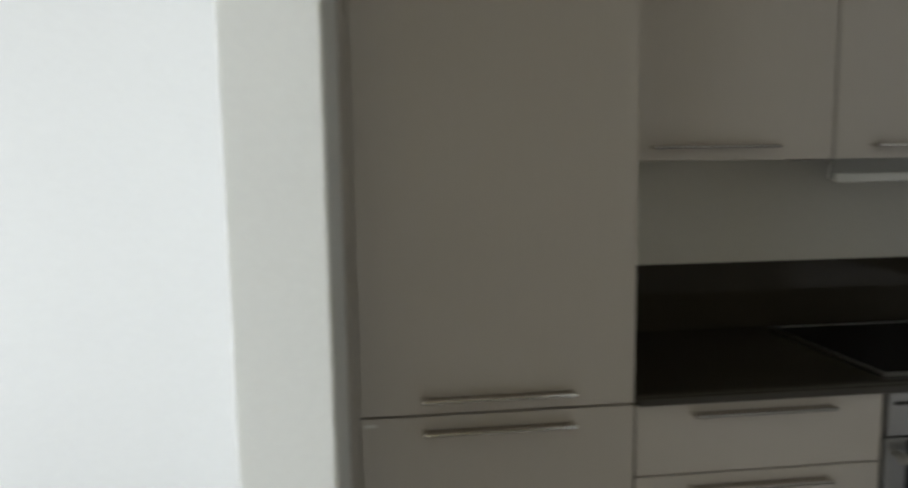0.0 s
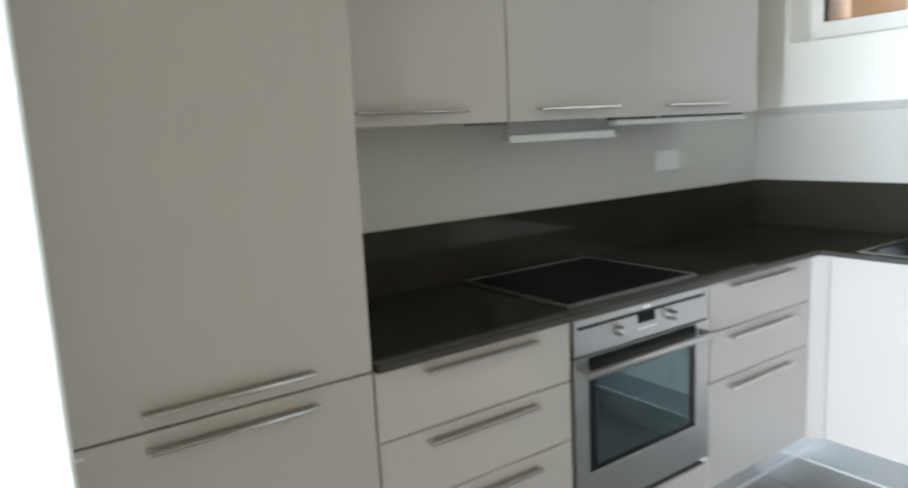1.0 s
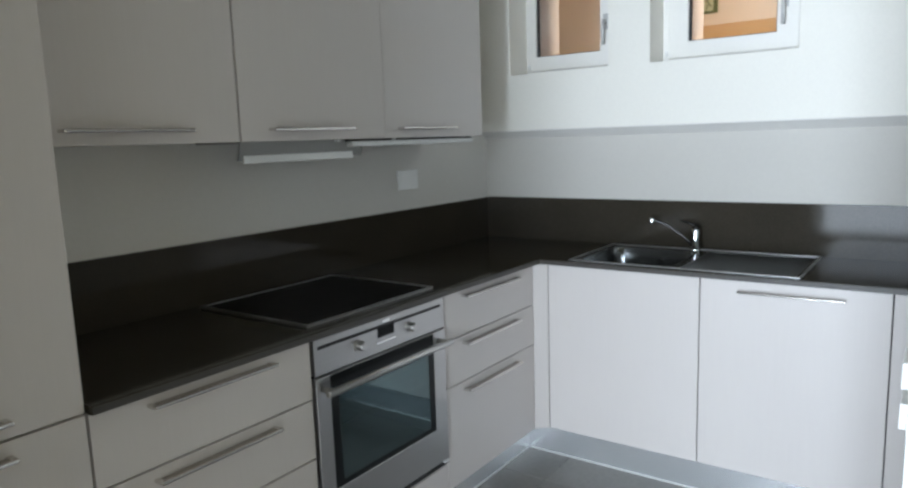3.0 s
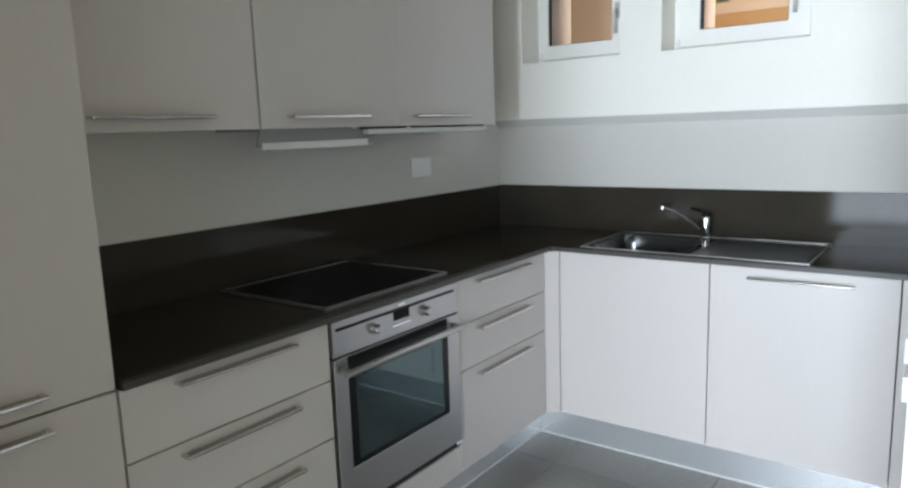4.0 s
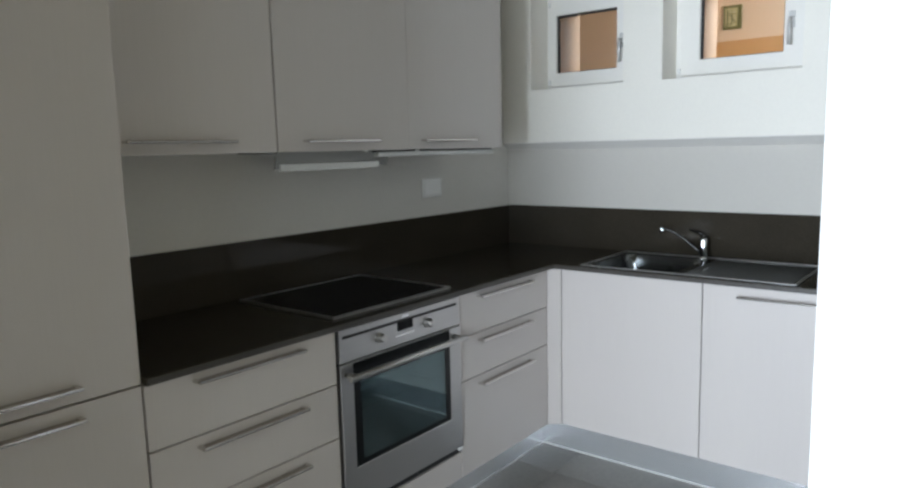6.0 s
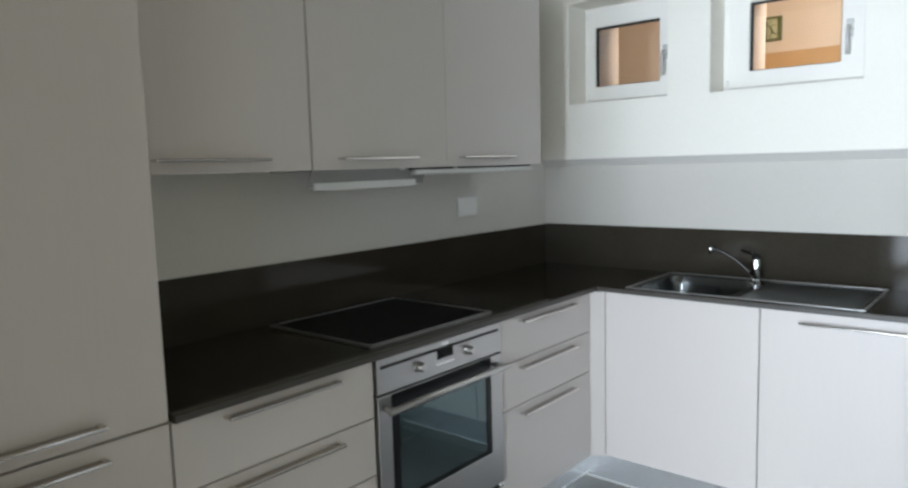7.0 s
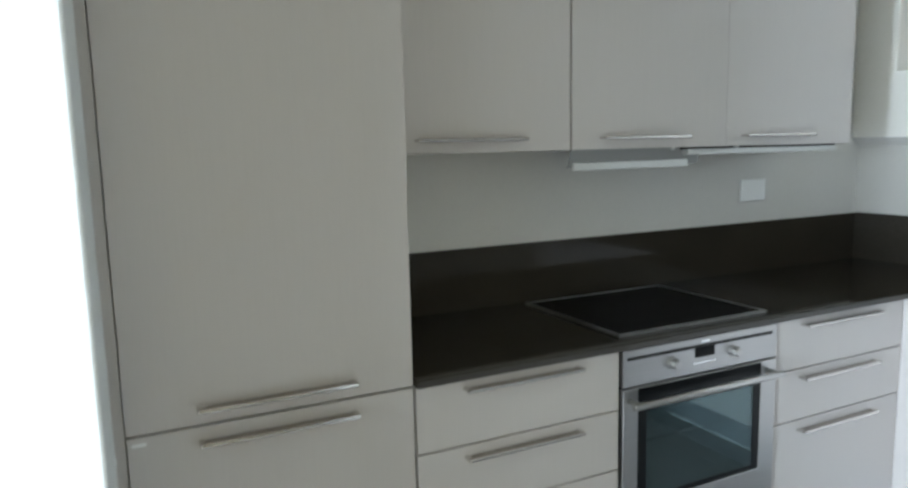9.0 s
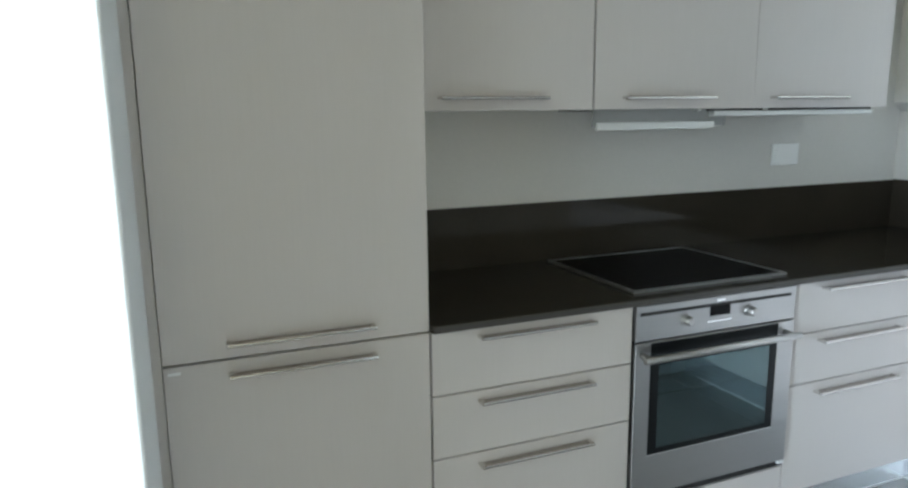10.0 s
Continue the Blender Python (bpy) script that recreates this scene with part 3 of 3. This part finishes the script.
def basin(x0, x1, y0, y1, ztop, depth, slope, rad):
    """An open bowl with rounded corners and a rounded foot."""
    own = bmesh.new()
    rings = []
    for f, dz in ((0.0, 0.0), (0.25, -0.25), (0.6, -0.75), (1.0, -0.94), (1.8, -1.0)):
        ins = slope * f
        ring = []
        r = rad + 0.3 * ins
        for cx, cy, a0 in ((x1 - ins - r, y1 - ins - r, 0), (x0 + ins + r, y1 - ins - r, 90), (x0 + ins + r, y0 + ins + r, 180), (x1 - ins - r, y0 + ins + r, 270)):
            for k in range(7):
                a = radians(a0 + 15 * k)
                ring.append(own.verts.new((cx + r * math.cos(a), cy + r * math.sin(a), ztop + dz * depth)))
        rings.append(ring)
    n = len(rings[0])
    for a, b in zip(rings, rings[1:]):
        for k in range(n):
            own.faces.new((a[k], b[k], b[(k + 1) % n], a[(k + 1) % n])).smooth = True
    own.faces.new(rings[-1])
    # flat corners that fill the square opening round the bowl
    corner = {}
    for q, (cx, cy) in enumerate(((x1, y1), (x0, y1), (x0, y0), (x1, y0))):
        c = own.verts.new((cx, cy, ztop))
        for k in range(6):
            own.faces.new((c, rings[0][q * 7 + k], rings[0][q * 7 + k + 1]))
    return own


part("bowl", basin(BX0, BX1, BY0, BY1, ZB + 0.0038, 0.165, 0.022, 0.05), DARK_MIRROR_STEEL, sink, "deep rounded steel bowl")
dr = part("drainer", basin(2.482, 2.895, -1.578, -1.185, ZB + 0.0038, 0.006, 0.008, 0.03), DRAINER_STEEL, sink, "ribbed steel drainer")
for i in range(8):
    xx = 2.525 + i * 0.043
    part("rib", box(xx, xx + 0.010, -1.545, -1.215, ZB - 0.004, ZB - 0.0014, bevel=0.0008, segs=2), DRAINER_STEEL, dr)
part("drain", rod((2.695, -1.0, ZB - 0.1610), (2.695, -1.0, ZB - 0.157), 0.042, bevel=0.001, segs=28), CHROME, sink, "round chrome drain")
part("overflow", rod((2.852, -0.99, ZB - 0.045), (2.8455, -0.99, ZB - 0.046), 0.012), CHROME, sink, "small round overflow")

# ---------------------------------------------------------------- tap
TX, TY, TZ = 2.890, -1.125, ZB + 0.004
tap = thing("tap", "chrome single-lever mixer tap on the sink rim", "tap", (TX, TY, TZ))
b = rod((TX, TY, TZ), (TX, TY, TZ + 0.006), 0.024, bevel=0.002, segs=28)
rod((TX, TY, TZ + 0.004), (TX, TY, TZ + 0.092), 0.0180, 0.0188, bevel=0.003, segs=28, bm=b)
part("body", b, CHROME, tap)
lv = rod((TX, TY, TZ + 0.092), (TX, TY, TZ + 0.108), 0.0180, 0.0135, bevel=0.005, segs=28)
tube([(TX, TY, TZ + 0.106), (TX + 0.005, TY + 0.03, TZ + 0.116), (TX + 0.008, TY + 0.065, TZ + 0.124)], lambda f: 0.007 - 0.002 * f, bm=lv)
part("lever", lv, DARK_MIRROR_CHROME, tap)
sp = []
for i in range(15):
    f = i / 14
    sp.append((TX - 0.015 - 0.035 * f, TY + 0.012 + 0.158 * f, TZ + 0.030 + 0.104 * (0.45 * f + 0.55 * math.sin(f * math.pi * 0.56)) - 0.004 * f ** 4))
part("spout", tube(sp, lambda f: 0.0066 - 0.0014 * f), DARK_MIRROR_CHROME, tap, "curved chrome spout")
tip = Vector(sp[-1])
part("aerator", rod(tip + Vector((0, -0.002, 0.006)), tip + Vector((0, 0.004, -0.018)), 0.0098, bevel=0.002), CHROME, tap)

# ---------------------------------------------------------------- wall cabinets
YU, ZU0, ZU1 = -0.360, 1.400, 2.130
UNITS = ((0.602, 1.2085, 0.72, 1.05), (1.2145, 1.8252, 1.312, 1.645), (1.8254, 2.449, 1.894, 2.225))
for i, (x0, x1, h0, h1) in enumerate(UNITS):
    c = thing("wall_cabinet", ("greige laminate wall cabinet beside the tall cabinet", "greige laminate wall cabinet above the hob",
              "greige laminate corner wall cabinet")[i], "cabinet", ((x0 + x1) / 2, -0.2, ZU0), group="wall cabinets")
    part("body", box(x0 + 0.001, x1 - 0.001, YU + 0.0225, YW - 0.002, ZU0 + 0.004, ZU1), LAMINATE, c)
    d = front_y(c, "door", x0, x1, ZU0, ZU1, face=YU)
    bow_handle(d, h0, h1, 1.4345, YU, "y")
# fills the open joint with a dark strip for its shade
gap = solid("cabinet_gap_strip", box(1.2087, 1.2143, YU + 0.008, YW - 0.002, ZU0 + 0.0055, ZU1), GAP_SHADE, "vertical strip between wall cabinets, dark for the shade in the joint", "trim", (1.211, -0.2, ZU0), kind="structure")

hood = thing("cooker_hood", "grey steel pull-out cooker hood under the wall cabinet", "hood", (1.51, -0.17, 1.337))
bm = bmesh.new()
prof = [(-0.292, 1.4035), (-0.276, 1.345), (-0.268, 1.345), (-0.282, 1.396), (-0.075, 1.396), (-0.075, 1.4035)]
ends = [[bm.verts.new((x, y, z)) for y, z in prof] for x in (1.262, 1.785)]
for k in range(6):
    bm.faces.new((ends[0][k], ends[0][(k + 1) % 6], ends[1][(k + 1) % 6], ends[1][k]))
bm.faces.new(ends[0])
bm.faces.new(ends[1])
part("body", bm, HOOD_GREY, hood)
part("lip", box(1.275, 1.735, -0.2855, -0.2765, 1.337, 1.361, bevel=0.002), HOOD_LIP, hood, "pale grey front lip")
strip = thing("light_strip", "slim pale under-cabinet light strip, switched off", "lamp", (2.08, -0.30, 1.38))
# black strip stands in for the shaded gap over the diffuser
part("housing", box(1.690, 2.440, -0.309, -0.294, 1.393, 1.4035, bevel=0.001), RUBBER, strip, "black strip for the shade in the gap above the diffuser")
for cx in (1.640, 1.925):
    part("clip", box(cx - 0.008, cx + 0.008, -0.318, -0.305, 1.394, 1.4005, bevel=0.0015), HOOD_LIP, strip, "small pale mounting clip")
part("diffuser", box(1.705, 2.445, -0.314, -0.288, 1.3755, 1.3945, bevel=0.003), HOOD_LIP, strip, "pale diffuser")

# ---------------------------------------------------------------- socket and switch
sock = thing("wall_socket", "white wall socket plate above the splashback", "socket", (2.322, YW, 1.22))
plate = part("plate", box(2.252, 2.392, YW - 0.010, YW, 1.178, 1.264, bevel=0.003), WHITE_PLASTIC, sock)
part("insert", box(2.268, 2.376, YW - 0.0115, YW - 0.0095, 1.190, 1.252, bevel=0.0008), WHITE_PLASTIC, plate)
for sx in (2.296, 2.322, 2.348):
    part("pin_hole", rod((sx, YW - 0.0120, 1.221), (sx, YW - 0.0113, 1.221), 0.0022, segs=10), HOOD_LIP, plate)

sw = thing("wall_switch", "white two-part wall switch on the partition", "switch", (RIGHT_X + 0.17, RIGHT_Y, 1.03))
for z0, z1 in ((1.045, 1.081), (0.990, 1.026)):
    part("rocker", box(RIGHT_X + 0.13, RIGHT_X + 0.21, RIGHT_Y, RIGHT_Y + 0.012, z0, z1, bevel=0.002), WHITE_PLASTIC, sw)

chip = bmesh.new()
bmesh.ops.create_icosphere(chip, subdivisions=2, radius=0.006, matrix=Matrix.Translation((LEFT_X + 0.006, -0.66, 0.852)) @ Matrix.Diagonal((0.5, 1.2, 1.6, 1)))
solid("plaster_chip", chip, PAINT, "small white plaster chip on the partition", "plaster chip", (LEFT_X, -0.66, 0.852))

# ---------------------------------------------------------------- exit sign in the corridor
sign = thing("exit_sign", "dim green emergency exit sign with a pale symbol", "sign", (5.59, -0.40, 2.27))
part("panel", box(5.575, 5.5995, -0.475, -0.337, 2.275, 2.455, bevel=0.003), SIGN_GREEN, sign)
part("symbol", box(5.5735, 5.5752, -0.445, -0.353, 2.295, 2.435), SIGN_PALE, sign, "pale plain field")
bars = bmesh.new()
for y0, y1, z0, z1 in ((-0.377, -0.365, 2.300, 2.425), (-0.377, -0.355, 2.298, 2.306)):
    box(5.572, 5.5737, y0, y1, z0, z1, bm=bars)
for p, q, w in (((-0.388, 2.395), (-0.412, 2.345), 0.013), ((-0.412, 2.345), (-0.392, 2.305), 0.009), ((-0.412, 2.345), (-0.436, 2.318), 0.009),
                ((-0.395, 2.385), (-0.432, 2.392), 0.007), ((-0.404, 2.414), (-0.396, 2.414), 0.012)):
    rod((5.5728, *p), (5.5728, *q), w / 2, segs=8, bm=bars)
part("bars", bars, SIGN_GREEN, sign)

# ---------------------------------------------------------------- French window of the adjoining room
def french_window(y0, y1, label):
    mid = (y0 + y1) / 2
    leaves = ((y0 + 0.05, mid - 0.03), (mid + 0.03, y1 - 0.05))
    w = thing("french_window", label, "window", (-4.1, mid, 0.03), kind="structure")
    part("window_frame", slab_with_holes("x", -4.14, -4.06, (y0 + 0.002, y1 - 0.002), (0.032, 2.318),
         [(a, b, 0.08, 2.26) for a, b in leaves]), WHITE_PVC, w)
    for a, b in leaves:
        p = part("pane", box(-4.105, -4.095, a, b, 0.08, 2.26), GLASS, w, "clear glass pane")
        p.visible_shadow = False


french_window(-2.77, -0.67, "white two-leaf French window letting in daylight")
# this second window is made up to hold the weak fill lamp
french_window(-4.72, -3.28, "added unseen two-leaf window round the weak fill lamp")

# made-up glazed door that frames the south fill lamp
gd = thing("fill_lamp_door", "added unseen glazed door round the south fill lamp", "window", (-0.35, -5.3, 0.12), kind="structure")
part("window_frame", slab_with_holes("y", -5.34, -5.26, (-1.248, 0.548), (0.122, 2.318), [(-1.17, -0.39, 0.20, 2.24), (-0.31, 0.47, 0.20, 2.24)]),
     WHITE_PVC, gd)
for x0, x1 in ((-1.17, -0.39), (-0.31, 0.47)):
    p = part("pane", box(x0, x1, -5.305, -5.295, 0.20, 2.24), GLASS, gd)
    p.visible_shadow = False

# ---------------------------------------------------------------- floor of separate tiles
floor = solid("floor", box(-4.2, 3.36, -5.4, 0.16, -0.06, -0.004), GROUT, "dark grey tiled floor", "floor", kind="structure")
S = 0.60
tile_mesh = finish(box(0.0015, S - 0.0015, 0.0015, S - 0.0015, -0.012, 0.0, bevel=0.0012, segs=1), "tile", TILE, Vector((0, 0, 0)))
rnd = random.Random(4)
for i in range(-10, 2):
    for j in range(-9, 1):
        t = new("tile", tile_mesh)
        t.parent = floor
        t.location = (2.322 + S * (i - 1), -0.10 + S * (j - 1), rnd.uniform(-0.0004, 0.0004))
